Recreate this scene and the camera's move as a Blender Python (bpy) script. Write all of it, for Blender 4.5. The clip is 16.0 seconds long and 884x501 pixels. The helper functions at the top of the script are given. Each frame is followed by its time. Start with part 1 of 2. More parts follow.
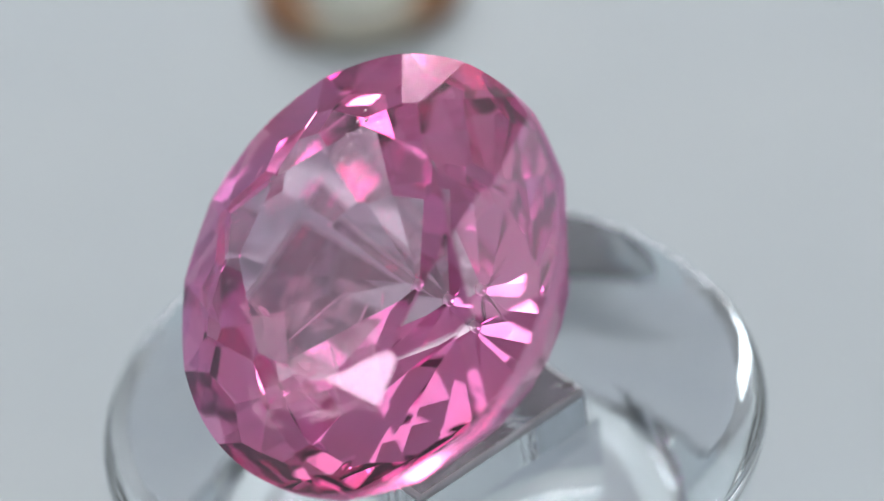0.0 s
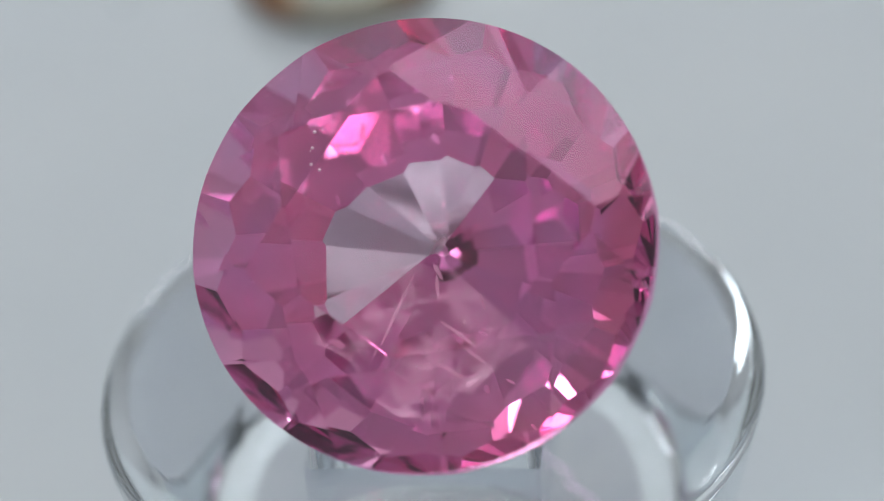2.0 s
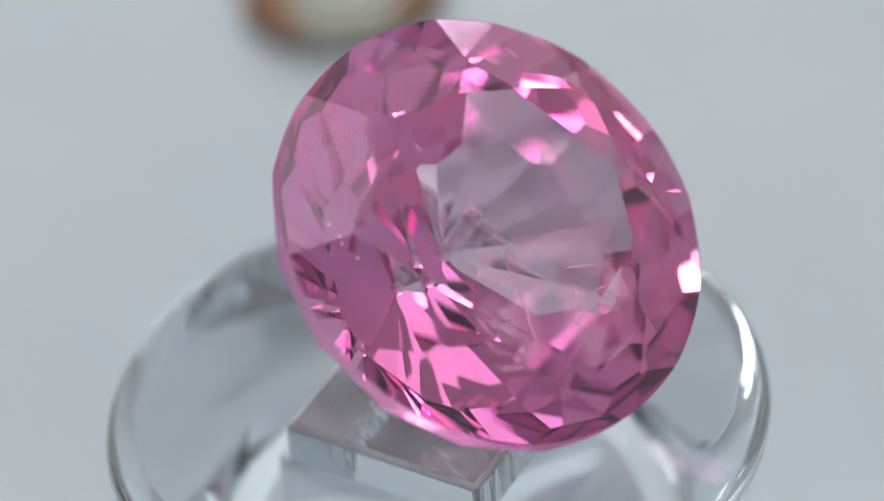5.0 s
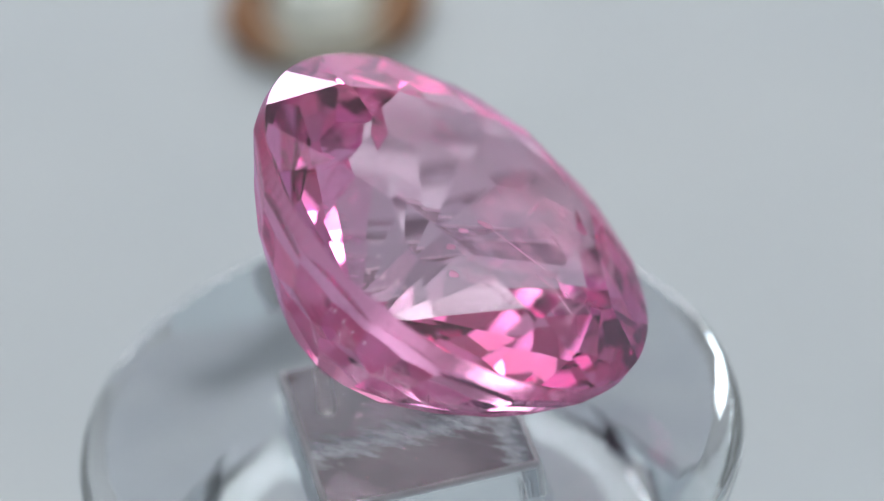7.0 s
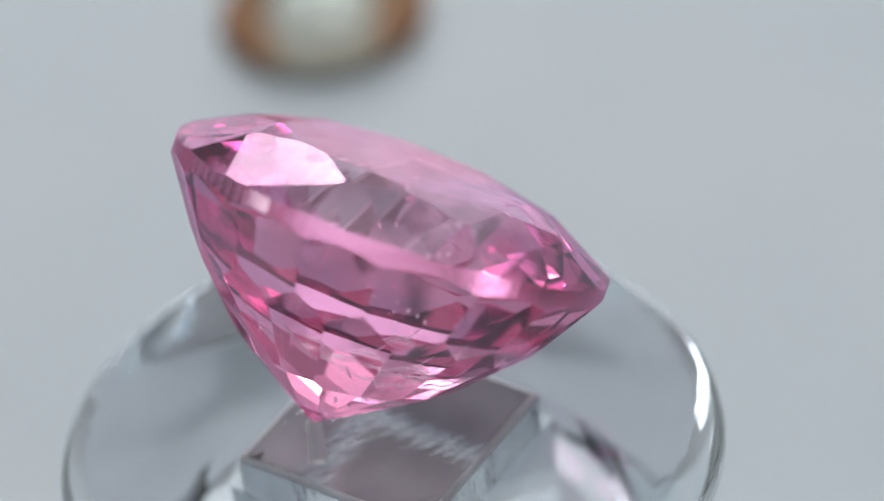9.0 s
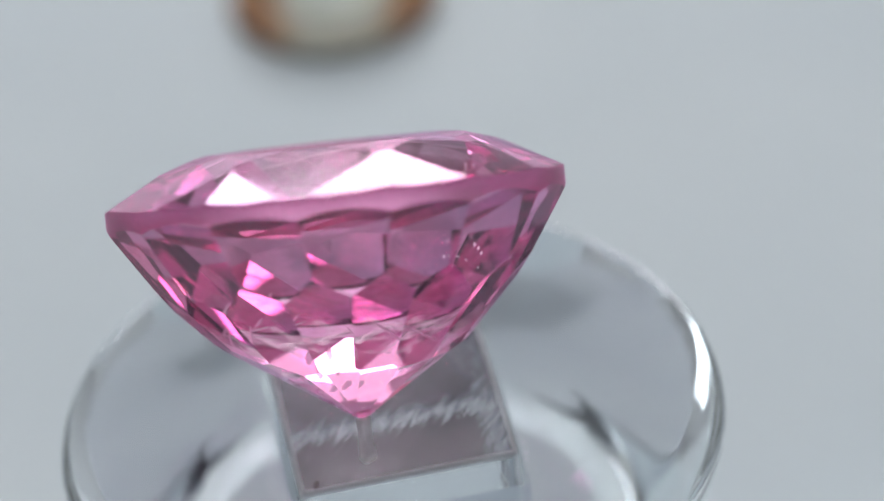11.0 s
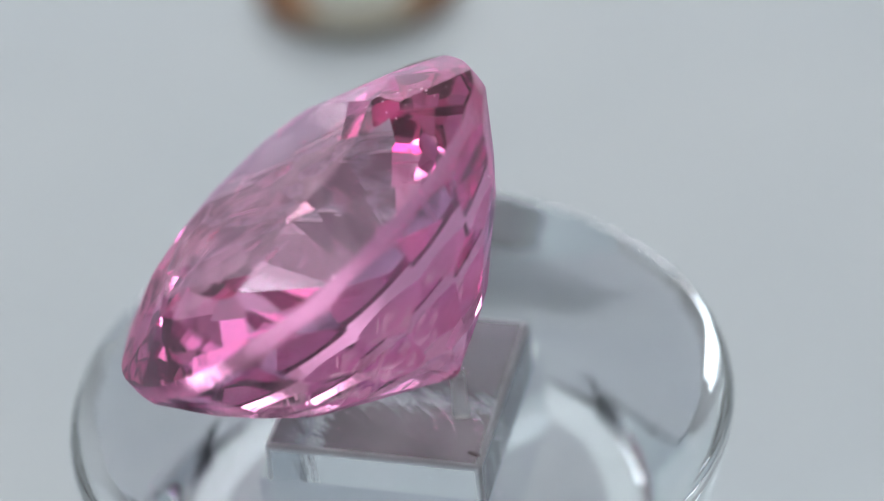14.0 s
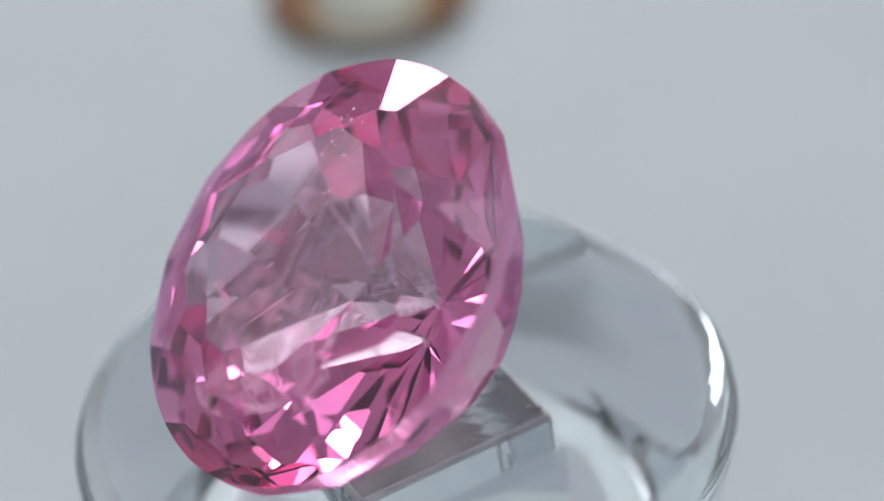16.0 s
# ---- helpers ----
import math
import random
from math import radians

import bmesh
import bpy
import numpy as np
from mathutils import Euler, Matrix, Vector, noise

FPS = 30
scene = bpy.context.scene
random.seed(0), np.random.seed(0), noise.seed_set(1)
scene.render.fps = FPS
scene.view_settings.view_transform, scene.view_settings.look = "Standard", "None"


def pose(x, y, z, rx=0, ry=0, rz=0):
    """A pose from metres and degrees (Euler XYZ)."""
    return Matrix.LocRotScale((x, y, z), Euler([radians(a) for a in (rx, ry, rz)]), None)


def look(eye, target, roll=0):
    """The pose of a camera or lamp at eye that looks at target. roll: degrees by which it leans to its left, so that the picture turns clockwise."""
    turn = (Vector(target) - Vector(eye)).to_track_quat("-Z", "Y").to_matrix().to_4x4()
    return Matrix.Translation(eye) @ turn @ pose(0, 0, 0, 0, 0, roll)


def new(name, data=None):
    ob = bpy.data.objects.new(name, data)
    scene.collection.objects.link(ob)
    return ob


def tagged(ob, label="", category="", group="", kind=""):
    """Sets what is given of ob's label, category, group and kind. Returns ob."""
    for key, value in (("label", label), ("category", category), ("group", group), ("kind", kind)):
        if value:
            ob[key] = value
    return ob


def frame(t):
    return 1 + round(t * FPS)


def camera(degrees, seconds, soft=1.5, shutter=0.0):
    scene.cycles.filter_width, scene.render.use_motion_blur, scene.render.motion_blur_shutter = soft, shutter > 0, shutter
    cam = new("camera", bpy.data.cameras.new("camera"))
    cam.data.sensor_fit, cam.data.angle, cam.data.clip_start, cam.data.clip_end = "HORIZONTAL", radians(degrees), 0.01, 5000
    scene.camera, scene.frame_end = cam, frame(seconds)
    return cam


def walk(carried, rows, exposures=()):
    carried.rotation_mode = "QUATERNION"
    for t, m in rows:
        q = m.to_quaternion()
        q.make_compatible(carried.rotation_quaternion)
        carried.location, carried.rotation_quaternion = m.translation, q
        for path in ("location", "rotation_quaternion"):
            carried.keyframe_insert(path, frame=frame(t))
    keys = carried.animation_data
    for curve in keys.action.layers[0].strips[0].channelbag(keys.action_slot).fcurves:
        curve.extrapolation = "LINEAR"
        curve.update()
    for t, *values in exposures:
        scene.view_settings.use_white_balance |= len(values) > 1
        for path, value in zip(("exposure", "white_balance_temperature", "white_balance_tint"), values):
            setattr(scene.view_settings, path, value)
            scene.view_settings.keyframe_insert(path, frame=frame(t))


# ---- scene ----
U = 1.25e-5          # one unit of the plan: the gem is 800 units, 10 mm, across
GROUND = -640.0      # the table top in plan units, below the top of the post
SPIN = 21.8         # degrees a second, anticlockwise from above

# ---- camera ----
cam = camera(11, 16.0, soft=0.65)
cam.data.dof.use_dof = True
cam.data.dof.focus_distance = 0.0985
cam.data.dof.aperture_fstop = 45.0
EYE_DIST, EYE_ELEV, EYE_ROLL = 8140.0, 40.2, 6.5


def camera_pose(dx, dy):
    """The camera slid sideways by -dx and up by dy plan units in its own picture plane."""
    e, r = radians(EYE_ELEV), radians(EYE_ROLL)
    right0, up0 = Vector((1, 0, 0)), Vector((0, math.sin(e), math.cos(e)))
    right = right0 * math.cos(r) - up0 * math.sin(r)
    up = up0 * math.cos(r) + right0 * math.sin(r)
    forward = Vector((0, math.cos(e), -math.sin(e)))
    eye = (-forward * EYE_DIST - right * dx + up * dy) * U - Vector((0, 0, GROUND * U))
    m = Matrix((right, up, -forward)).transposed().to_4x4()
    return Matrix.Translation(eye) @ m


# seconds, slide in the picture plane, and the turn round the stand in degrees
PATH = [
    (0.0, -18, 255, 0.1), (0.5, -18, 238, -0.1), (1.0, -18, 219, -0.4), (1.5, -22, 200, -0.7), (2.0, -22, 200, -1.0), (2.5, -13, 203, -1.3), (3.0, -1, 209, -1.5),
    (3.5, 6, 226, -1.3), (4.2, 6, 230, -1.15), (5.2, -18, 254, -1.1), (6.3, -45, 279, -1.05), (7.0, -60, 297, -0.9), (8.3, -95, 315, -0.35), (9.0, -93, 313, -0.1),
    (10.2, -96, 286, 0.15), (11.3, -90, 268, 0.8), (12.5, -82, 253, 1.5), (13.0, -79, 245, 1.6), (13.5, -75, 236, 1.65), (14.5, -84, 241, 1.8), (15.0, -85, 243, 1.9), (16.0, -69, 265, 2.1)]
EXPOSURE = [(0.0, -0.15), (0.5, -0.15), (1.0, -0.37), (1.5, -0.38), (2.0, -0.26), (2.5, -0.23), (3.0, -0.20), (3.5, -0.18), (7.0, -0.17), (7.5, -0.24), (8.0, -0.26), (8.5, -0.19), (16.0, -0.18)]
walk(cam, [(t, Matrix.Rotation(radians(turn), 4, "Z") @ camera_pose(dx, dy)) for t, dx, dy, turn in PATH], EXPOSURE)

# ---- daylight ----
world = bpy.data.worlds.new("sky")
scene.world = world
world.use_nodes = True
wt = world.node_tree
sky = wt.nodes.new("ShaderNodeTexSky")
sky.sky_type, sky.sun_disc = "NISHITA", False
sky.sun_elevation, sky.sun_rotation = radians(48), radians(20)
wt.links.new(sky.outputs[0], wt.nodes["Background"].inputs[0])
wt.nodes["Background"].inputs[1].default_value = 0.12

ROOM_X, ROOM_BACK, ROOM_FRONT, ROOM_FLOOR, ROOM_TOP = 1.5, 2.6, -1.7, -0.75, 1.75
WIN_X0, WIN_X1, WIN_LOW, WIN_HIGH = -0.95, 1.3, 0.53, 1.24
WIN_MID = (WIN_X0 + WIN_X1) / 2
WEST_Y, WEST_LOW, WEST_HIGH = (-0.45, 0.1), 0.5, 1.1
lamp = bpy.data.lights.new("window_fill_light", "AREA")
lamp.shape, lamp.size, lamp.size_y = "RECTANGLE", WIN_X1 - WIN_X0, WIN_HIGH - WIN_LOW
lamp.energy, lamp.color = 52.0, (0.95, 0.98, 1.0)
lamp_ob = new("window_fill_light", lamp)
lamp_ob.matrix_world = look((WIN_MID, ROOM_BACK + 0.02, (WIN_LOW + WIN_HIGH) / 2), (WIN_MID, 0, (WIN_LOW + WIN_HIGH) / 2))
# unseen fill lamp, added to brighten the gemstone from the left
west_fill = bpy.data.lights.new("window_fill_light", "AREA")
west_fill.shape, west_fill.size, west_fill.size_y = "RECTANGLE", WEST_Y[1] - WEST_Y[0], WEST_HIGH - WEST_LOW
west_fill.energy, west_fill.color = 8.0, (0.95, 0.98, 1.0)
west_fill_ob = new("window_fill_light", west_fill)
west_mid = ((WEST_Y[0] + WEST_Y[1]) / 2, (WEST_LOW + WEST_HIGH) / 2)
west_fill_ob.matrix_world = look((-ROOM_X - 0.02, *west_mid), (0, *west_mid))
LAMP_AT, LAMP_SIZE = (0.33, -0.045), 0.35
GLOW_X, GLOW_Y, GLOW = (-0.5, 0.85), (-0.36, 0.85), 1.5      # the dim diffuser round the lamp
panel = bpy.data.lights.new("panel_light", "AREA")
panel.shape, panel.size = "SQUARE", LAMP_SIZE
panel.energy, panel.color = 9.5, (1.0, 0.98, 0.95)
panel_ob = new("panel_light", panel)
panel_ob.matrix_world = look((*LAMP_AT, ROOM_TOP - 0.045), (*LAMP_AT, 0))

# ---- materials ----


def principled(name, color, rough=0.5, metal=0.0, transmission=0.0, ior=1.5):
    m = bpy.data.materials.new(name)
    m.use_nodes = True
    b = m.node_tree.nodes["Principled BSDF"]
    b.inputs["Base Color"].default_value = (*color, 1)
    b.inputs["Roughness"].default_value = rough
    b.inputs["Metallic"].default_value = metal
    b.inputs["Transmission Weight"].default_value = transmission
    b.inputs["IOR"].default_value = ior
    return m


def vary(m, a, b, scale, detail=4.0, bump=0.0, bump_scale=None, dist=0.001):
    """Mottle the base colour between a and b, with a fine relief."""
    nt = m.node_tree
    bs = nt.nodes["Principled BSDF"]
    co = nt.nodes.new("ShaderNodeTexCoord")
    no = nt.nodes.new("ShaderNodeTexNoise")
    no.inputs["Scale"].default_value, no.inputs["Detail"].default_value = scale, detail
    nt.links.new(co.outputs["Object"], no.inputs["Vector"])
    ramp = nt.nodes.new("ShaderNodeValToRGB")
    ramp.color_ramp.elements[0].position, ramp.color_ramp.elements[1].position = 0.3, 0.7
    ramp.color_ramp.elements[0].color, ramp.color_ramp.elements[1].color = (*a, 1), (*b, 1)
    nt.links.new(no.outputs["Fac"], ramp.inputs["Fac"])
    nt.links.new(ramp.outputs["Color"], bs.inputs["Base Color"])
    if bump:
        n2 = nt.nodes.new("ShaderNodeTexNoise")
        n2.inputs["Scale"].default_value, n2.inputs["Detail"].default_value = bump_scale or scale * 8, 6
        nt.links.new(co.outputs["Object"], n2.inputs["Vector"])
        bp = nt.nodes.new("ShaderNodeBump")
        bp.inputs["Strength"].default_value, bp.inputs["Distance"].default_value = bump, dist
        nt.links.new(n2.outputs["Fac"], bp.inputs["Height"])
        nt.links.new(bp.outputs["Normal"], bs.inputs["Normal"])
    return m


M_TABLE = vary(principled("white_laminate", (0.4, 0.43, 0.45), 0.3), (0.372, 0.415, 0.446), (0.415, 0.452, 0.475), 60, 2, 0.05, 4000, 0.00002)
M_WALL = vary(principled("wall_paint", (0.5, 0.48, 0.45), 0.9), (0.62, 0.62, 0.61), (0.68, 0.68, 0.67), 3, 4, 0.1, 200)
M_SIDE = vary(principled("grey_wall_paint", (0.2, 0.2, 0.21), 0.9), (0.58, 0.585, 0.60), (0.64, 0.645, 0.66), 3, 4, 0.1, 200)
M_CEIL = vary(principled("ceiling_paint", (0.7, 0.7, 0.7), 0.9), (0.80, 0.80, 0.80), (0.86, 0.86, 0.86), 3, 4, 0.1, 200)
M_FLOOR = vary(principled("floor_wood", (0.2, 0.14, 0.1), 0.5), (0.13, 0.09, 0.06), (0.22, 0.15, 0.10), 6, 6, 0.1, 80)
M_FRAME = principled("window_paint", (0.8, 0.8, 0.78), 0.4)
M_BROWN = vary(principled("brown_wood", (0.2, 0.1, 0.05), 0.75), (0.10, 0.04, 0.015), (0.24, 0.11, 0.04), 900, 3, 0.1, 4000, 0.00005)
M_PEARL = vary(principled("pale_stone", (0.6, 0.62, 0.58), 0.3), (0.36, 0.39, 0.36), (0.56, 0.60, 0.55), 700, 3)
M_PAD = vary(principled("grey_adhesive", (0.2, 0.2, 0.2), 0.25, 0.6), (0.17, 0.16, 0.175), (0.36, 0.34, 0.36), 700, 4, 0.3, 3000, 0.0002)
M_GLOW = principled("frosted_diffuser", (0.8, 0.8, 0.8), 0.6)
M_GLOW.node_tree.nodes["Principled BSDF"].inputs["Emission Color"].default_value = (0.93, 0.96, 1.0, 1)
M_GLOW.node_tree.nodes["Principled BSDF"].inputs["Emission Strength"].default_value = GLOW
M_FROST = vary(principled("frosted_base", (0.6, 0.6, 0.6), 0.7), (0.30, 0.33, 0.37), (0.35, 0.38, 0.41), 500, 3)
M_DUST = principled("grey_lint", (0.10, 0.11, 0.12), 0.9)
M_LINT = principled("pale_lint", (0.8, 0.8, 0.78), 0.9)


def gem_glass(name="pink_sapphire", rough=0.0, clear=(0.97, 0.845, 0.915), milk=0.01):
    """Pink sapphire: tinted at every pass and inner bounce, with a colourless outer polish and a faint milkiness."""
    m = bpy.data.materials.new(name)
    m.use_nodes = True
    nt = m.node_tree
    out = nt.nodes["Material Output"]
    nt.nodes.remove(nt.nodes["Principled BSDF"])
    co = nt.nodes.new("ShaderNodeTexCoord")
    no = nt.nodes.new("ShaderNodeTexNoise")
    no.inputs["Scale"].default_value, no.inputs["Detail"].default_value = 160, 3
    nt.links.new(co.outputs["Object"], no.inputs["Vector"])
    ramp = nt.nodes.new("ShaderNodeValToRGB")
    ramp.color_ramp.elements[0].position, ramp.color_ramp.elements[1].position = 0.40, 0.60
    ramp.color_ramp.elements[0].color = (0.98, 0.45, 0.64, 1)
    ramp.color_ramp.elements[1].color = (0.89, 0.54, 0.82, 1)
    nt.links.new(no.outputs["Fac"], ramp.inputs["Fac"])
    rf = nt.nodes.new("ShaderNodeBsdfRefraction")
    rf.inputs["IOR"].default_value, rf.inputs["Roughness"].default_value = 1.77, rough
    rf.inputs["Color"].default_value = (*clear, 1)
    inner = nt.nodes.new("ShaderNodeBsdfGlossy")
    inner.inputs["Roughness"].default_value = rough
    nt.links.new(ramp.outputs["Color"], inner.inputs["Color"])
    fr = nt.nodes.new("ShaderNodeFresnel")
    fr.inputs["IOR"].default_value = 1.77
    gl = nt.nodes.new("ShaderNodeMixShader")
    nt.links.new(fr.outputs[0], gl.inputs[0])
    nt.links.new(rf.outputs[0], gl.inputs[1])
    nt.links.new(inner.outputs[0], gl.inputs[2])
    gs = nt.nodes.new("ShaderNodeBsdfGlossy")
    gs.inputs["Roughness"].default_value = 0.02
    mix = nt.nodes.new("ShaderNodeMixShader")
    mix.inputs[0].default_value = 0.065
    nt.links.new(gl.outputs[0], mix.inputs[1])
    nt.links.new(gs.outputs[0], mix.inputs[2])
    haze = nt.nodes.new("ShaderNodeBsdfTranslucent")
    haze.inputs["Color"].default_value = (0.88, 0.58, 0.74, 1)
    cloudy = nt.nodes.new("ShaderNodeMixShader")
    cloudy.inputs[0].default_value = milk
    nt.links.new(mix.outputs[0], cloudy.inputs[1])
    nt.links.new(haze.outputs[0], cloudy.inputs[2])
    nt.links.new(cloudy.outputs[0], out.inputs[0])
    return m


def feather(amount, cloud=0):
    """A thin pale healed fracture that lets most of the light through, cloudy where cloud is its grain."""
    m = principled("healed_fracture", (0.95, 0.62, 0.80), 0.3)
    nt = m.node_tree
    tr = nt.nodes.new("ShaderNodeBsdfTransparent")
    mix = nt.nodes.new("ShaderNodeMixShader")
    mix.inputs[0].default_value = amount
    if cloud:
        co = nt.nodes.new("ShaderNodeTexCoord")
        no = nt.nodes.new("ShaderNodeTexNoise")
        no.inputs["Scale"].default_value, no.inputs["Detail"].default_value = cloud, 5
        nt.links.new(co.outputs["Object"], no.inputs["Vector"])
        mr = nt.nodes.new("ShaderNodeMapRange")
        mr.inputs["From Min"].default_value, mr.inputs["From Max"].default_value = 0.45, 0.75
        mr.inputs["To Min"].default_value, mr.inputs["To Max"].default_value = 0.0, amount * 1.6
        nt.links.new(no.outputs["Fac"], mr.inputs["Value"])
        nt.links.new(mr.outputs[0], mix.inputs[0])
    nt.links.new(tr.outputs[0], mix.inputs[1])
    nt.links.new(nt.nodes["Principled BSDF"].outputs[0], mix.inputs[2])
    nt.links.new(mix.outputs[0], nt.nodes["Material Output"].inputs[0])
    return m


M_GEM = gem_glass("pink_sapphire", 0.008)
M_GIRDLE = gem_glass("ground_girdle", 0.22, (0.86, 0.42, 0.66))
M_NEEDLE = principled("dark_needle", (0.03, 0.015, 0.02), 0.5)
M_POINT = principled("bright_crystal", (0.95, 0.88, 0.92), 0.15)


def acrylic(name, clear, inner_tint):
    """Clear acrylic: light that bounces about inside it comes out greyer and bluer."""
    m = bpy.data.materials.new(name)
    m.use_nodes = True
    nt = m.node_tree
    nt.nodes.remove(nt.nodes["Principled BSDF"])
    rf = nt.nodes.new("ShaderNodeBsdfRefraction")
    rf.inputs["IOR"].default_value, rf.inputs["Roughness"].default_value = 1.49, 0.0
    rf.inputs["Color"].default_value = (*clear, 1)
    gl = nt.nodes.new("ShaderNodeBsdfGlossy")
    gl.inputs["Roughness"].default_value = 0.0
    gl.inputs["Color"].default_value = (*inner_tint, 1)
    fr = nt.nodes.new("ShaderNodeFresnel")
    fr.inputs["IOR"].default_value = 1.49
    mix = nt.nodes.new("ShaderNodeMixShader")
    nt.links.new(fr.outputs[0], mix.inputs[0])
    nt.links.new(rf.outputs[0], mix.inputs[1])
    nt.links.new(gl.outputs[0], mix.inputs[2])
    nt.links.new(mix.outputs[0], nt.nodes["Material Output"].inputs[0])
    return m


M_ACRYLIC = acrylic("clear_acrylic", (0.965, 0.98, 0.985), (0.91, 0.93, 0.945))


def ripple(m, scale, strength, dist, stretch=(1, 1, 1)):
    nt = m.node_tree
    co = nt.nodes.new("ShaderNodeTexCoord")
    mp = nt.nodes.new("ShaderNodeMapping")
    mp.inputs["Scale"].default_value = stretch
    nt.links.new(co.outputs["Object"], mp.inputs["Vector"])
    no = nt.nodes.new("ShaderNodeTexNoise")
    no.inputs["Scale"].default_value, no.inputs["Detail"].default_value = scale, 3
    nt.links.new(mp.outputs[0], no.inputs["Vector"])
    bp = nt.nodes.new("ShaderNodeBump")
    bp.inputs["Strength"].default_value, bp.inputs["Distance"].default_value = strength, dist
    nt.links.new(no.outputs["Fac"], bp.inputs["Height"])
    for node in list(nt.nodes):
        if node.type in ("BSDF_REFRACTION", "BSDF_GLOSSY"):
            nt.links.new(bp.outputs["Normal"], node.inputs["Normal"])
    return m


ripple(M_ACRYLIC, 300, 0.12, 0.0002)
M_POST = ripple(acrylic("scratched_acrylic", (0.95, 0.96, 0.97), (0.78, 0.80, 0.84)), 700, 0.32, 0.00012, (1, 7, 1))
# pale bevel material: the light caught along the block's edges, put into colour
M_EDGE_GLINT = principled("edge_glint_acrylic", (0.62, 0.64, 0.67), 0.3, 0, 0.85, 1.4)
M_WAX = principled("clear_wax", (0.97, 0.96, 0.95), 0.3, 0, 1.0, 1.07)
M_FEATHER = feather(0.5)
M_VEIL = feather(0.24, 1400)


# ---- mesh helpers ----
def mesh_ob(name, verts, faces, material, parent=None, label="", smooth=False):
    me = bpy.data.meshes.new(name)
    me.from_pydata([tuple(v) for v in verts], [], [tuple(f) for f in faces])
    me.update()
    bm = bmesh.new()
    bm.from_mesh(me)
    bmesh.ops.recalc_face_normals(bm, faces=bm.faces)
    for f in bm.faces:
        f.smooth = smooth
    bm.to_mesh(me)
    bm.free()
    me.materials.append(material)
    ob = new(name, me)
    if parent:
        ob.parent = parent
    if label:
        tagged(ob, label)
    return ob


def box(name, lo, hi, material, parent=None, label="", bevel=0.0):
    bm = bmesh.new()
    bmesh.ops.create_cube(bm, size=1)
    for v in bm.verts:
        v.co = Vector([(lo[i] + hi[i]) / 2 + v.co[i] * (hi[i] - lo[i]) for i in range(3)])
    if bevel:
        bmesh.ops.bevel(bm, geom=bm.edges[:], offset=bevel, segments=2, affect="EDGES", profile=0.5)
    me = bpy.data.meshes.new(name)
    bm.to_mesh(me)
    bm.free()
    me.materials.append(material)
    ob = new(name, me)
    if parent:
        ob.parent = parent
    if label:
        tagged(ob, label)
    return ob


def lathe(name, profile, material, parent=None, label="", steps=160, smooth=True):
    """A closed profile of (radius, height) turned round the z axis."""
    verts, faces, n = [], [], len(profile)
    for i in range(steps):
        a = 2 * math.pi * i / steps
        verts += [(r * math.cos(a), r * math.sin(a), z) for r, z in profile]
    for i in range(steps):
        j = (i + 1) % steps
        for k in range(n):
            l = (k + 1) % n
            faces.append((i * n + k, j * n + k, j * n + l, i * n + l))
    ob = mesh_ob(name, verts, faces, material, parent, label, smooth)
    bm = bmesh.new()
    bm.from_mesh(ob.data)
    bmesh.ops.remove_doubles(bm, verts=bm.verts, dist=1e-7)
    bmesh.ops.recalc_face_normals(bm, faces=bm.faces)
    bm.to_mesh(ob.data)
    bm.free()
    return ob


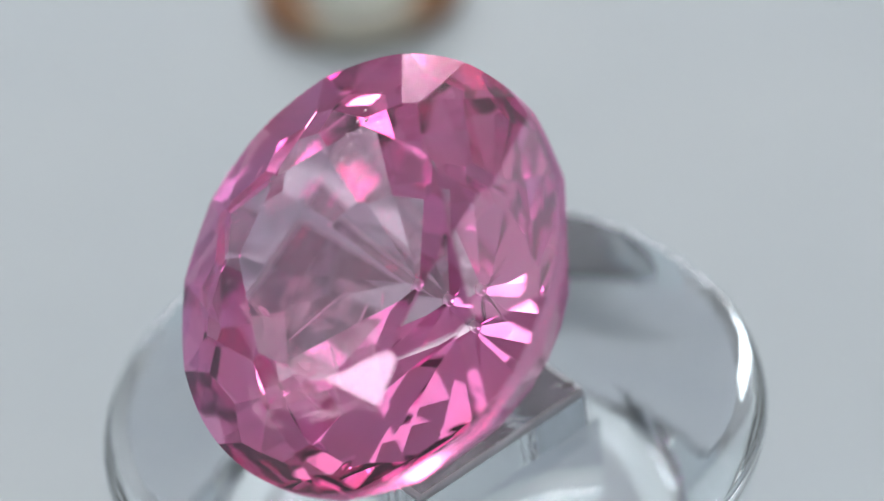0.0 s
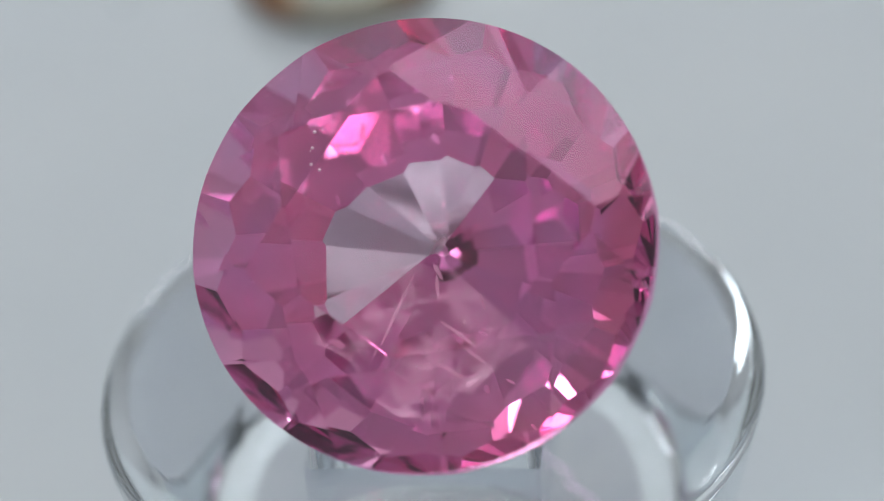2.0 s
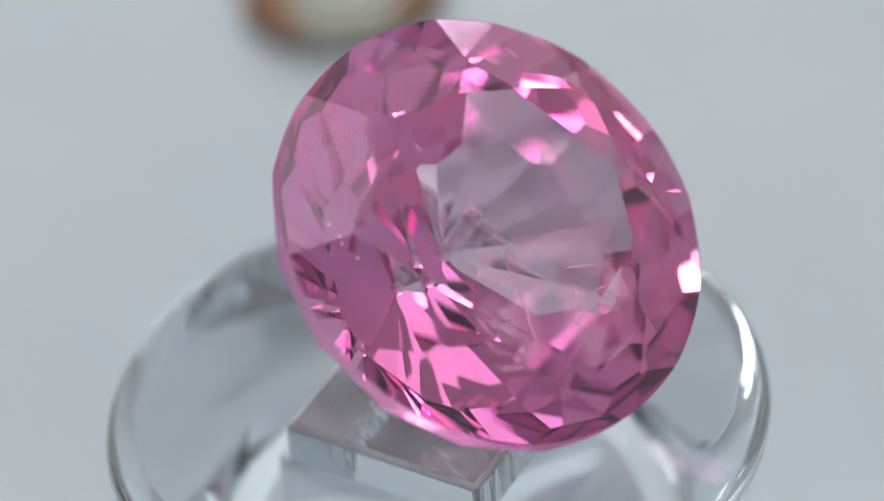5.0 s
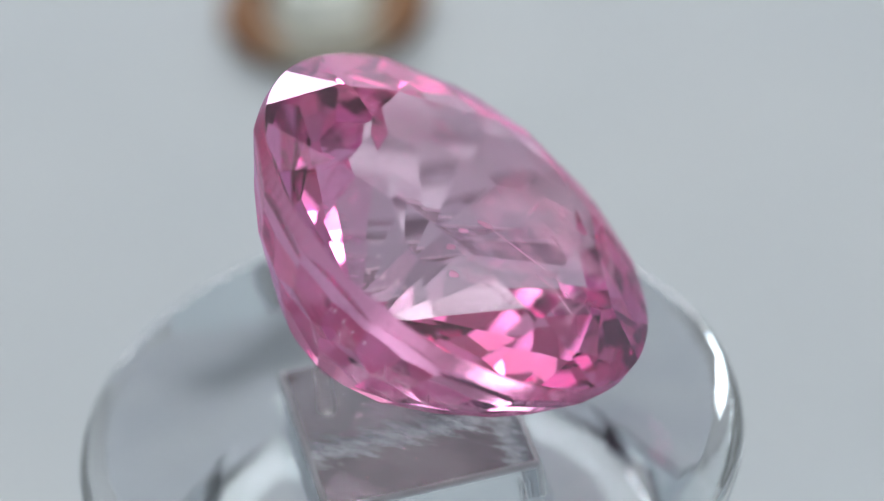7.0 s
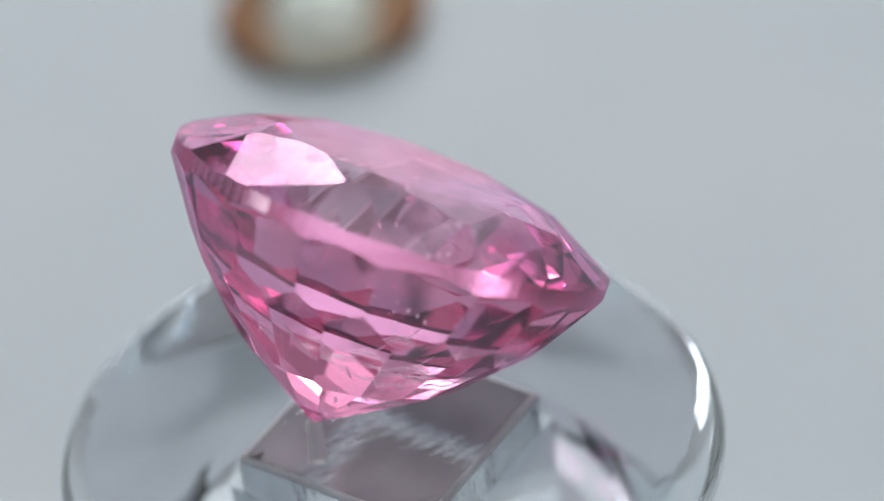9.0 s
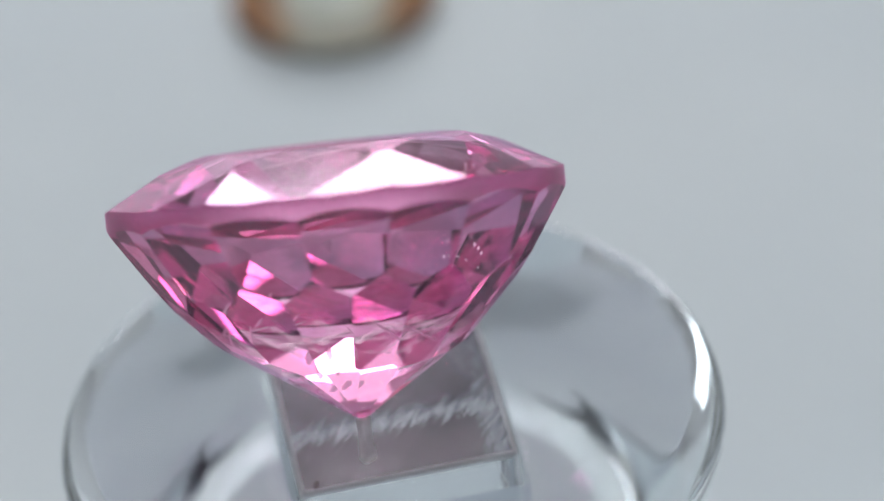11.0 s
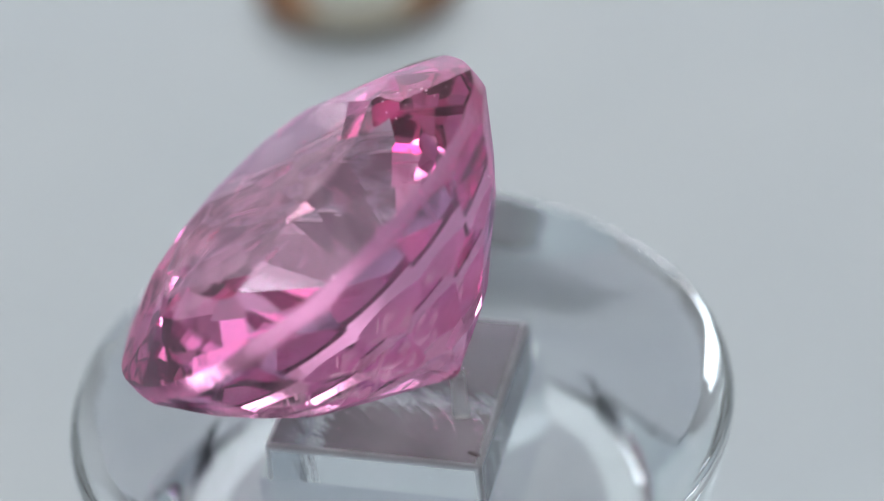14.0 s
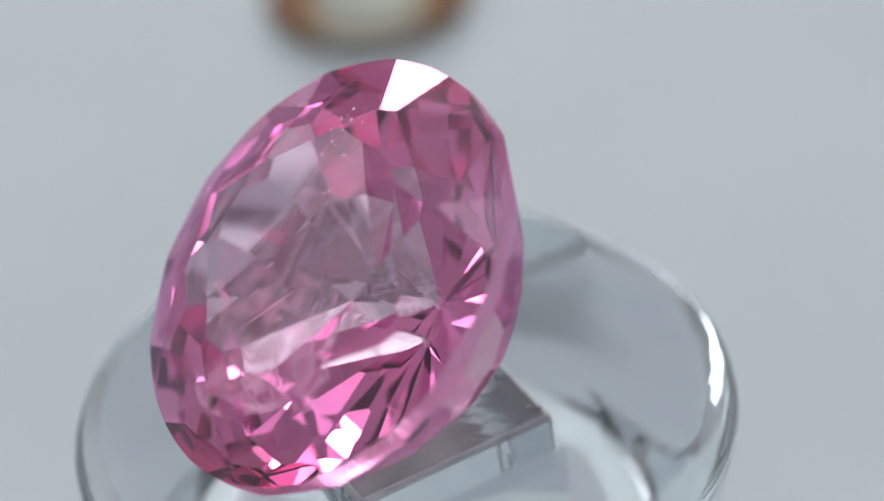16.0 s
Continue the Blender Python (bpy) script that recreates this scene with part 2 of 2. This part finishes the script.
# ---- the room ----
def room():
    t = 0.12
    tagged(box("floor", (-ROOM_X, ROOM_FRONT, ROOM_FLOOR - t), (ROOM_X, ROOM_BACK, ROOM_FLOOR), M_FLOOR), "dark brown wooden floor of the room", "floor", kind="structure")
    tagged(box("ceiling", (-ROOM_X - t, ROOM_FRONT - t, ROOM_TOP), (ROOM_X + t, ROOM_BACK + t, ROOM_TOP + t), M_CEIL), "plain matt white painted ceiling", "ceiling", kind="structure")
    tagged(box("wall_east", (ROOM_X, ROOM_FRONT, ROOM_FLOOR - t), (ROOM_X + t, ROOM_BACK, ROOM_TOP), M_SIDE), "plain matt pale grey painted wall", "wall", kind="structure")
    # the opening and frame here are added, only to house the left-hand fill lamp
    side = tagged(new("wall_west"), "grey painted wall with an added opening for a fill light", "wall", kind="structure")
    x0, x1, (ya, yb) = -ROOM_X - t, -ROOM_X, WEST_Y
    for lo, hi in (((x0, ROOM_FRONT, ROOM_FLOOR - t), (x1, ya, ROOM_TOP)), ((x0, yb, ROOM_FLOOR - t), (x1, ROOM_BACK, ROOM_TOP)),
                   ((x0, ya, ROOM_FLOOR - t), (x1, yb, WEST_LOW)), ((x0, ya, WEST_HIGH), (x1, yb, ROOM_TOP))):
        box("wall_panel", lo, hi, M_SIDE, side)
    win = tagged(new("fill_window"), "added white frame round an unseen fill light", "window", kind="structure")
    f, xa, xb = 0.05, x1 - 0.01, x1 + 0.02
    for lo, hi in (((xa, ya, WEST_LOW), (xb, ya + f, WEST_HIGH)), ((xa, yb - f, WEST_LOW), (xb, yb, WEST_HIGH)),
                   ((xa, ya + f, WEST_LOW), (xb, yb - f, WEST_LOW + f)), ((xa, ya + f, WEST_HIGH - f), (xb, yb - f, WEST_HIGH))):
        box("window_frame", lo, hi, M_FRAME, win, bevel=0.004)
    tagged(box("wall_south", (-ROOM_X - t, ROOM_FRONT - t, ROOM_FLOOR - t), (ROOM_X + t, ROOM_FRONT, ROOM_TOP), M_WALL), "plain matt pale grey painted wall", "wall", kind="structure")
    y0, y1 = ROOM_BACK, ROOM_BACK + t
    wall = tagged(new("wall_north"), "pale grey painted wall with a wide window", "wall", kind="structure")
    for lo, hi in (((-ROOM_X - t, y0, ROOM_FLOOR - t), (WIN_X0, y1, ROOM_TOP)), ((WIN_X1, y0, ROOM_FLOOR - t), (ROOM_X + t, y1, ROOM_TOP)),
                   ((WIN_X0, y0, ROOM_FLOOR - t), (WIN_X1, y1, WIN_LOW)), ((WIN_X0, y0, WIN_HIGH), (WIN_X1, y1, ROOM_TOP))):
        box("wall_panel", lo, hi, M_WALL, wall)
    win = tagged(new("window_1"), "added white frame round an unseen fill light with a middle bar", "window", kind="structure")
    f, ya, yb = 0.05, y0 - 0.02, y0 + 0.01
    for lo, hi in (((WIN_X0, ya, WIN_LOW), (WIN_X0 + f, yb, WIN_HIGH)), ((WIN_X1 - f, ya, WIN_LOW), (WIN_X1, yb, WIN_HIGH)),
                   ((WIN_X0 + f, ya, WIN_LOW), (WIN_X1 - f, yb, WIN_LOW + f)), ((WIN_X0 + f, ya, WIN_HIGH - f), (WIN_X1 - f, yb, WIN_HIGH)),
                   ((WIN_MID - f / 2, ya, WIN_LOW + f), (WIN_MID + f / 2, yb, WIN_HIGH - f))):
        box("window_frame", lo, hi, M_FRAME, win, bevel=0.004)
    fix = tagged(new("ceiling_light"), "wide white ceiling light with a bright core", "ceiling light")
    z, (xa, xb), (ya, yb) = ROOM_TOP, GLOW_X, GLOW_Y
    box("diffuser", (xa, ya, z - 0.03), (xb, yb, z - 0.001), M_GLOW, fix, "dimly glowing frosted diffuser")
    for lo, hi in (((xa - 0.02, ya - 0.02, z - 0.05), (xa, yb + 0.02, z)), ((xb, ya - 0.02, z - 0.05), (xb + 0.02, yb + 0.02, z)),
                   ((xa, ya - 0.02, z - 0.05), (xb, ya, z)), ((xa, yb, z - 0.05), (xb, yb + 0.02, z))):
        box("frame", lo, hi, M_FRAME, fix)


def table():
    top = tagged(new("table"), "wide table with a plain pale grey top", "table")
    box("tabletop", (-0.7, -0.5, -0.03), (0.7, 0.6, 0.0), M_TABLE, top, bevel=0.003)
    for x in (-0.65, 0.65):
        for y in (-0.45, 0.5):
            box("leg", (x - 0.025, y - 0.025, ROOM_FLOOR), (x + 0.025, y + 0.025, -0.03), M_FRAME, top, bevel=0.003)


# ---- the stand ----
def square(half, turn, z):
    return [(half * U * math.cos(turn + k * math.pi / 2), half * U * math.sin(turn + k * math.pi / 2), (z - GROUND) * U) for k in range(4)]


def stand():
    """A solid clear puck, wider at the top, with a square block let into a socket in its flat top."""
    ob = tagged(new("display_stand"), "clear acrylic round stand with a square block let into it", "display stand")
    turn, steps = radians(-8.2), 160
    # half profile from under the base out to the rim and in over the top
    prof = [(BASE_R - 24, -638), (BASE_R - 8, -636), (BASE_R, -628)]
    prof += [(BASE_R + (588 - BASE_R) * k / 8, -628 + 556 * k / 8) for k in range(1, 9)]
    prof += [(591, -60), (593, -52), (590, -44), (584, -39), (575, -38)]
    prof += DISH
    bm = bmesh.new()
    rings = [[bm.verts.new((r * U * math.cos(2 * math.pi * i / steps), r * U * math.sin(2 * math.pi * i / steps), (z - GROUND) * U)) for i in range(steps)] for r, z in prof]
    bm.faces.new(rings[0][::-1])
    for lo, hi in zip(rings, rings[1:]):
        for i in range(steps):
            bm.faces.new((lo[i], lo[(i + 1) % steps], hi[(i + 1) % steps], hi[i])).smooth = True
    # the top runs in to a square socket, in which the block sits with a hair of air round it
    def socket(grow, z):
        loop = []
        for i in range(steps):
            a = 2 * math.pi * i / steps + turn
            b = (2 * math.pi * i / steps) % (math.pi / 2)
            r = (BLOCK_FOOT + grow) / (math.cos(b) + math.sin(b))
            loop.append(bm.verts.new((r * U * math.cos(a), r * U * math.sin(a), (z - GROUND) * U)))
        return loop

    mouth, bed = socket(4, PUCK_TOP), socket(4, SOCKET)
    shift = round(turn / (2 * math.pi) * steps)
    for a, b, k in ((rings[-1], mouth, shift), (mouth, bed, 0)):
        for i in range(steps):
            j = (i + 1) % steps
            bm.faces.new((a[(i + k) % steps], a[(j + k) % steps], b[j], b[i]))
    bm.faces.new(bed)
    me = bpy.data.meshes.new("puck")
    bm.to_mesh(me)
    bm.free()
    me.materials.append(M_ACRYLIC)
    puck = new("puck", me)
    puck.parent, puck.visible_shadow = ob, False
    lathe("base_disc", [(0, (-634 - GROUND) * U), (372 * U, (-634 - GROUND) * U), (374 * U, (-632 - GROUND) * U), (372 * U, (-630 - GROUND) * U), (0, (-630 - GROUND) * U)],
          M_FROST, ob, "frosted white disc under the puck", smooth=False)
    box("base_pad", (-PAD * U, -PAD * U, (SOCKET + 0.8 - GROUND) * U), (PAD * U, PAD * U, (SOCKET + 7 - GROUND) * U), M_PAD, ob, "grey adhesive film under the block").rotation_euler.z = turn + radians(45)
    bm = bmesh.new()
    lo = [bm.verts.new(p) for p in square(BLOCK_FOOT, turn, SOCKET + 2)]
    hi = [bm.verts.new(p) for p in square(BLOCK_HEAD, turn, POST_TOP)]
    bm.faces.new(lo[::-1])
    bm.faces.new(hi)
    for k in range(4):
        bm.faces.new((lo[k], lo[(k + 1) % 4], hi[(k + 1) % 4], hi[k]))
    edges = bm.edges[:]
    bmesh.ops.bevel(bm, geom=edges, offset=10 * U, segments=3, affect="EDGES", profile=0.5)
    me = bpy.data.meshes.new("block")
    bm.to_mesh(me)
    bm.free()
    me.materials.append(M_POST)
    me.materials.append(M_EDGE_GLINT)
    # narrow bevel faces get the painted edge glint
    for f in me.polygons:
        f.material_index = int(f.area < (60 * U) ** 2)
    p = new("block", me)
    p.parent, p.visible_shadow = ob, False
    rnd = random.Random(9)
    chip = inclusion("chip", (0, 0, 0), 17, 6.5, (0, 0, 20), p, rnd, M_NEEDLE, "small dark chip in the block's corner")
    chip.location = (240 * U, -24 * U, (POST_TOP + 1.5 - GROUND) * U)
    return ob


PUCK_TOP, SOCKET, BASE_R, BLOCK_FOOT, BLOCK_HEAD, PAD = -60.0, -440.0, 446.0, 290.0, 276.0, 186.0
DISH = [(560, -39), (530, -42), (480, -47), (420, -53), (350, -59)]


# ---- the gem ----
POST_TOP = 6.0
GEM_AT = (-81.1, -106.4, 387.0)
GEM_R, GEM_TILT, GEM_AZ = 397.5, 38.1, -150.5
GEM_ROLL = 36.6      # azimuth of the first kite facet
CULET = (-24.0, -7.0, -394.0)


def gem_pose():
    return (Matrix.Translation(Vector(GEM_AT) * U - Vector((0, 0, GROUND * U))) @ Matrix.Rotation(radians(GEM_AZ), 4, "Z")
            @ Matrix.Rotation(radians(GEM_TILT), 4, "Y"))


def gemstone():
    """A round mixed cut: brilliant crown, stepped pavilion, thin girdle. Axis along z, girdle at z = 0."""
    ob = tagged(new("gemstone"), "round faceted transparent pink sapphire resting tilted", "gemstone")
    rnd = random.Random(4)
    R = GEM_R
    bm = bmesh.new()
    bmesh.ops.create_cone(bm, cap_ends=True, segments=112, radius1=R * U, radius2=R * U, depth=1000 * U)
    bmesh.ops.translate(bm, verts=bm.verts, vec=(0, 0, -150 * U))

    def facet(az, tilt, r, z, side, centre=(0, 0)):
        """Grind one flat: azimuth, tilt from the girdle plane, and a point (r, z) that it passes through."""
        az += rnd.uniform(-0.8, 0.8)
        a, b = radians(tilt + rnd.uniform(-0.7, 0.7)), radians(az)
        n = Vector((math.sin(a) * math.cos(b), math.sin(a) * math.sin(b), side * math.cos(a)))
        p = Vector((centre[0] + r * math.cos(b), centre[1] + r * math.sin(b), z + rnd.uniform(-2.5, 2.5))) * U
        geom = bm.verts[:] + bm.edges[:] + bm.faces[:]
        bmesh.ops.bisect_plane(bm, geom=geom, dist=1e-8, plane_co=p, plane_no=n, clear_outer=True)
        edges = [e for e in bm.edges if e.is_boundary]
        if edges:
            bmesh.ops.edgeloop_fill(bm, edges=edges)

    facet(0, 0, 0, 92, 1)
    for k in range(8):
        facet(45 * k + GEM_ROLL, 25.2, R, 14, 1)
    for k in range(16):
        facet(22.5 * k + 11.25 + GEM_ROLL, 29.0, R, 13, 1)
    for k in range(8):
        facet(45 * k + 22.5 + GEM_ROLL, 13.2, 0.525 * R, 92, 1)
    for tilt, r, z, step in ((57.5, 1.0, -14, 11.25), (46, 0.755, -160, 0)):
        for k in range(16):
            facet(22.5 * k + step + GEM_ROLL, tilt, r * R, z, -1)
    for k in range(16):
        facet(22.5 * k + 4 + GEM_ROLL, 33.2, 0, CULET[2], -1, CULET)
    # the stone is a little wider one way than the other
    for v in bm.verts:
        x, y = v.co.x, v.co.y
        v.co.x, v.co.y = 0.9896 * x + 0.0037 * y, 0.0037 * x + 1.0104 * y
    bmesh.ops.recalc_face_normals(bm, faces=bm.faces)
    me = bpy.data.meshes.new("cut_stone")
    bm.to_mesh(me)
    bm.free()
    me.materials.append(M_GEM)
    me.materials.append(M_GIRDLE)
    for f in me.polygons:
        if abs(f.normal.z) < 0.02:
            f.material_index = 1
    stone = new("cut_stone", me)
    stone.parent, stone.visible_shadow = ob, False
    # needles, feathers and a milky veil of tiny platelets inside the stone
    for (x, y, z, sx, sy, rx, ry, rz) in FEATHERS:
        inclusion("inclusion", (x, y, z), sx, sy, (rx, ry, rz), ob, rnd)
    veil(ob, rnd)
    for x, y in ((18, 352), (34, 346)):
        inclusion("needle", (x, y, -14), 20, 1.6, (20, 60, 80), ob, rnd, M_NEEDLE, "tiny dark needle")
    pinpoints(ob, rnd)
    return ob


def pinpoints(parent, rnd):
    """A scatter of tiny bright crystals under the pavilion."""
    verts, faces = [], []
    for _ in range(10):
        a, r, h = rnd.gauss(-2.3, 0.2), rnd.uniform(0.5, 0.8) * GEM_R, rnd.uniform(1.0, 4.5)
        c, b = Vector((r * math.cos(a), r * math.sin(a), -95 + rnd.uniform(-30, 30))), len(verts)
        verts += [(c + Vector(p) * h) * U for p in ((1, 0, 0), (0, 1, 0), (-1, 0, 0), (0, -1, 0), (0, 0, 1.3), (0, 0, -1.3))]
        for p, q in ((0, 1), (1, 2), (2, 3), (3, 0)):
            faces += [(b + p, b + q, b + 4), (b + q, b + p, b + 5)]
    return mesh_ob("pinpoint_inclusions", verts, faces, M_POINT, parent, "tiny bright crystal inclusions")


def veil(parent, rnd):
    """A crumpled, thin cloudy sheet inside the stone."""
    verts, faces, na, nr = [], [], 26, 20
    for side in (0.9, -0.9):
        for i in range(na + 1):
            for j in range(nr + 1):
                a, r = -0.95 + 1.9 * i / na, 18 + 235 * j / nr
                r *= 1 + 0.14 * math.sin(5 * a + 1) * (j / nr)
                x, y = r * math.cos(a), r * math.sin(a)
                z = -205 + 0.62 * r + 34 * noise.noise((x / 55, y / 55, 0.3)) + 12 * noise.noise((x / 17, y / 17, 4.0)) + side
                verts.append((x * U, y * U, z * U))
    w, half = nr + 1, (na + 1) * (nr + 1)
    for i in range(na):
        for j in range(nr):
            p = i * w + j
            faces.append((p, p + 1, p + w + 1, p + w))
            faces.append((half + p + w, half + p + w + 1, half + p + 1, half + p))
    return mesh_ob("inclusion_veil", verts, faces, M_VEIL, parent, "milky crumpled veil of pale inclusions", smooth=True)


FEATHERS = [
    (120, -40, -120, 85, 3.0, 20, 10, -20), (60, 20, -170, 26, 12, 70, 20, 10), (150, 80, -70, 50, 2.5, 60, 10, 60), (30, 10, -240, 20, 9, 50, 30, 30),
    (90, 110, -110, 36, 3, 40, 60, 20), (200, 70, -40, 30, 2.5, 20, 50, 80), (170, -120, -60, 22, 8, 20, 50, 80)]


def inclusion(name, at, sx, sy, turn, parent, rnd, material=None, label=""):
    """A ragged, lens-thin healed fracture."""
    n = 18
    verts, faces = [], []
    edge = [(math.cos(2 * math.pi * i / n) * rnd.uniform(0.6, 1.0), math.sin(2 * math.pi * i / n) * rnd.uniform(0.6, 1.0)) for i in range(n)]
    m = Matrix.Translation(Vector(at) * U) @ Euler([radians(a) for a in turn]).to_matrix().to_4x4()
    for k, h in ((1.0, 0.0), (0.55, 2.0), (0.55, -2.0)):
        for x, y in edge:
            verts.append(m @ (Vector((x * sx * k, y * sy * k, h * rnd.uniform(0.4, 1.3))) * U))
    for i in range(n):
        j = (i + 1) % n
        faces += [(i, j, n + j, n + i), (j, i, 2 * n + i, 2 * n + j)]
    faces += [tuple(range(n, 2 * n)), tuple(range(3 * n - 1, 2 * n - 1, -1))]
    return mesh_ob(name, verts, faces, material or M_FEATHER, parent, label)


def wax_dab():
    """A little column of clear wax that carries the stone's point."""
    tip = Matrix.Rotation(radians(GEM_AZ), 4, "Z") @ Matrix.Rotation(radians(GEM_TILT), 4, "Y") @ Vector(CULET) + Vector(GEM_AT)
    verts, faces, n = [], [], 28
    rise = tip.z - POST_TOP
    prof = [(15, 0.6), (14, 0.2 * rise), (12, 0.45 * rise), (12, 0.75 * rise), (13, rise + 4), (6, rise + 9)]
    for r, h in prof:
        for i in range(n):
            a = 2 * math.pi * i / n
            q = r * (1 + 0.10 * math.sin(3 * a + 0.7) + 0.05 * math.sin(5 * a))
            verts.append(((tip.x + q * math.cos(a)) * U, (tip.y + q * math.sin(a)) * U, (POST_TOP + h - GROUND) * U))
    for k in range(len(prof) - 1):
        for i in range(n):
            j = (i + 1) % n
            faces.append((k * n + i, k * n + j, k * n + n + j, k * n + n + i))
    top = n * (len(prof) - 1)
    faces += [tuple(range(n - 1, -1, -1)), tuple(range(top, top + n))]
    ob = mesh_ob("wax_dab", verts, faces, M_WAX, smooth=True)
    ob.visible_shadow = False
    return tagged(ob, "small clear wax dab under the gemstone", "wax")


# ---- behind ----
def grey_band(m, color, near, far):
    """Mix the base colour to another one along the middle of a ring."""
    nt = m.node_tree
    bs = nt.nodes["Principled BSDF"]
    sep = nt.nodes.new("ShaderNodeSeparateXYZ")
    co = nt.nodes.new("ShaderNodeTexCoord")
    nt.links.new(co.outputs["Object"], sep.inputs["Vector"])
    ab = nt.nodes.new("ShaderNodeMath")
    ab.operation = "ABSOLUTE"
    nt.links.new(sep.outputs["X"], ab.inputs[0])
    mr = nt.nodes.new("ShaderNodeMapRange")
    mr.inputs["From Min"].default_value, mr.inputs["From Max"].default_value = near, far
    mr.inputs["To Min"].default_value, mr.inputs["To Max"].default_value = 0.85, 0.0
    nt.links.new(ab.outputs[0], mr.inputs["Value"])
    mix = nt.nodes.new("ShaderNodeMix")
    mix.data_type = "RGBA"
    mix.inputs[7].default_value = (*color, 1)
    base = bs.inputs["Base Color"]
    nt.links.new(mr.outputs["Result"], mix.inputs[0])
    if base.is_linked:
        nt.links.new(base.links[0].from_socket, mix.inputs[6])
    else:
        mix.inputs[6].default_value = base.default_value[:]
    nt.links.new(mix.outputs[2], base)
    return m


def bead():
    grey_band(M_BROWN, (0.27, 0.28, 0.24), 75 * U, 150 * U)
    ob = tagged(new("ring_bead"), "small brown ring bead, greyer across its middle, with a pale centre", "bead")
    k = 1.12 * U
    prof = []
    for i in range(16):
        a = 2 * math.pi * i / 16
        prof.append(((150 + 55 * math.cos(a)) * k, (26 + 26 * math.sin(a)) * k))
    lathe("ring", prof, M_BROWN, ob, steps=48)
    lathe("centre", [(0, 0), (104 * k, 0), (104 * k, 34 * k), (84 * k, 56 * k), (44 * k, 70 * k), (0, 74 * k)], M_PEARL, ob, "pale domed centre", steps=48)
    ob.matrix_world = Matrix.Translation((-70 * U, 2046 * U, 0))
    return ob


def speck(name, r, ang, length, width, mat, label, turn):
    """A bit of lint lying on the table."""
    verts, faces, n = [], [], 7
    rnd = random.Random(int(r))
    for i in range(n + 1):
        x = (i / n - 0.5) * length
        w = width * (0.35 + 0.65 * math.sin(math.pi * (i + 0.5) / (n + 1)))
        b = 0.12 * length * math.sin(2.2 * i / n) + rnd.uniform(-0.2, 0.2) * width
        for dy, dz in ((-w / 2, 0), (0, w), (w / 2, 0)):
            verts.append((x * U, (b + dy) * U, dz * U))
    for i in range(n):
        for j in range(3):
            a, b = 3 * i + j, 3 * i + (j + 1) % 3
            faces.append((a, b, b + 3, a + 3))
    faces += [(0, 2, 1), (3 * n, 3 * n + 1, 3 * n + 2)]
    ob = tagged(mesh_ob(name, verts, faces, mat), label, "lint", group="lint on the table")
    return ob, r, ang, turn


room()
table()
STAND = stand()
GEM = gemstone()
WAX = wax_dab()
bead()
SPECKS = [
    speck("lint", 2080, 26.5, 70, 7, M_DUST, "tiny grey lint fibre lying on the table", 60),
    speck("lint", 2260, 21.0, 70, 10, M_DUST, "tiny grey lint fibre lying on the table", 40),
    speck("lint", 1960, 92.0, 30, 7, M_DUST, "tiny grey lint fibre lying on the table", 20),
    speck("lint", 1967, 252.8, 46, 8, M_LINT, "tiny pale lint fibre lying on the table", 80),
    speck("lint", 2110, 62.5, 24, 12, M_DUST, "tiny grey dust grain lying on the table", 0)]


# ---- what moves ----
def spin(t):
    sway = float(np.interp(t, [row[0] for row in PATH], [row[3] for row in PATH]))
    return Matrix.Rotation(radians(SPIN * t + 0.1 + sway), 4, "Z")


def motions():
    times = sorted({float(i) for i in range(17)} | {row[0] for row in PATH})
    walk(STAND, [(t, spin(t)) for t in times])
    walk(WAX, [(t, spin(t)) for t in times])
    g = gem_pose()
    walk(GEM, [(t, spin(t) @ g) for t in times])
    for ob, r, ang, turn in SPECKS:
        local = Matrix.Rotation(radians(ang), 4, "Z") @ Matrix.Translation((r * U, 0, 0)) @ Matrix.Rotation(radians(turn), 4, "Z")
        walk(ob, [(t, spin(t) @ local) for t in times])


motions()
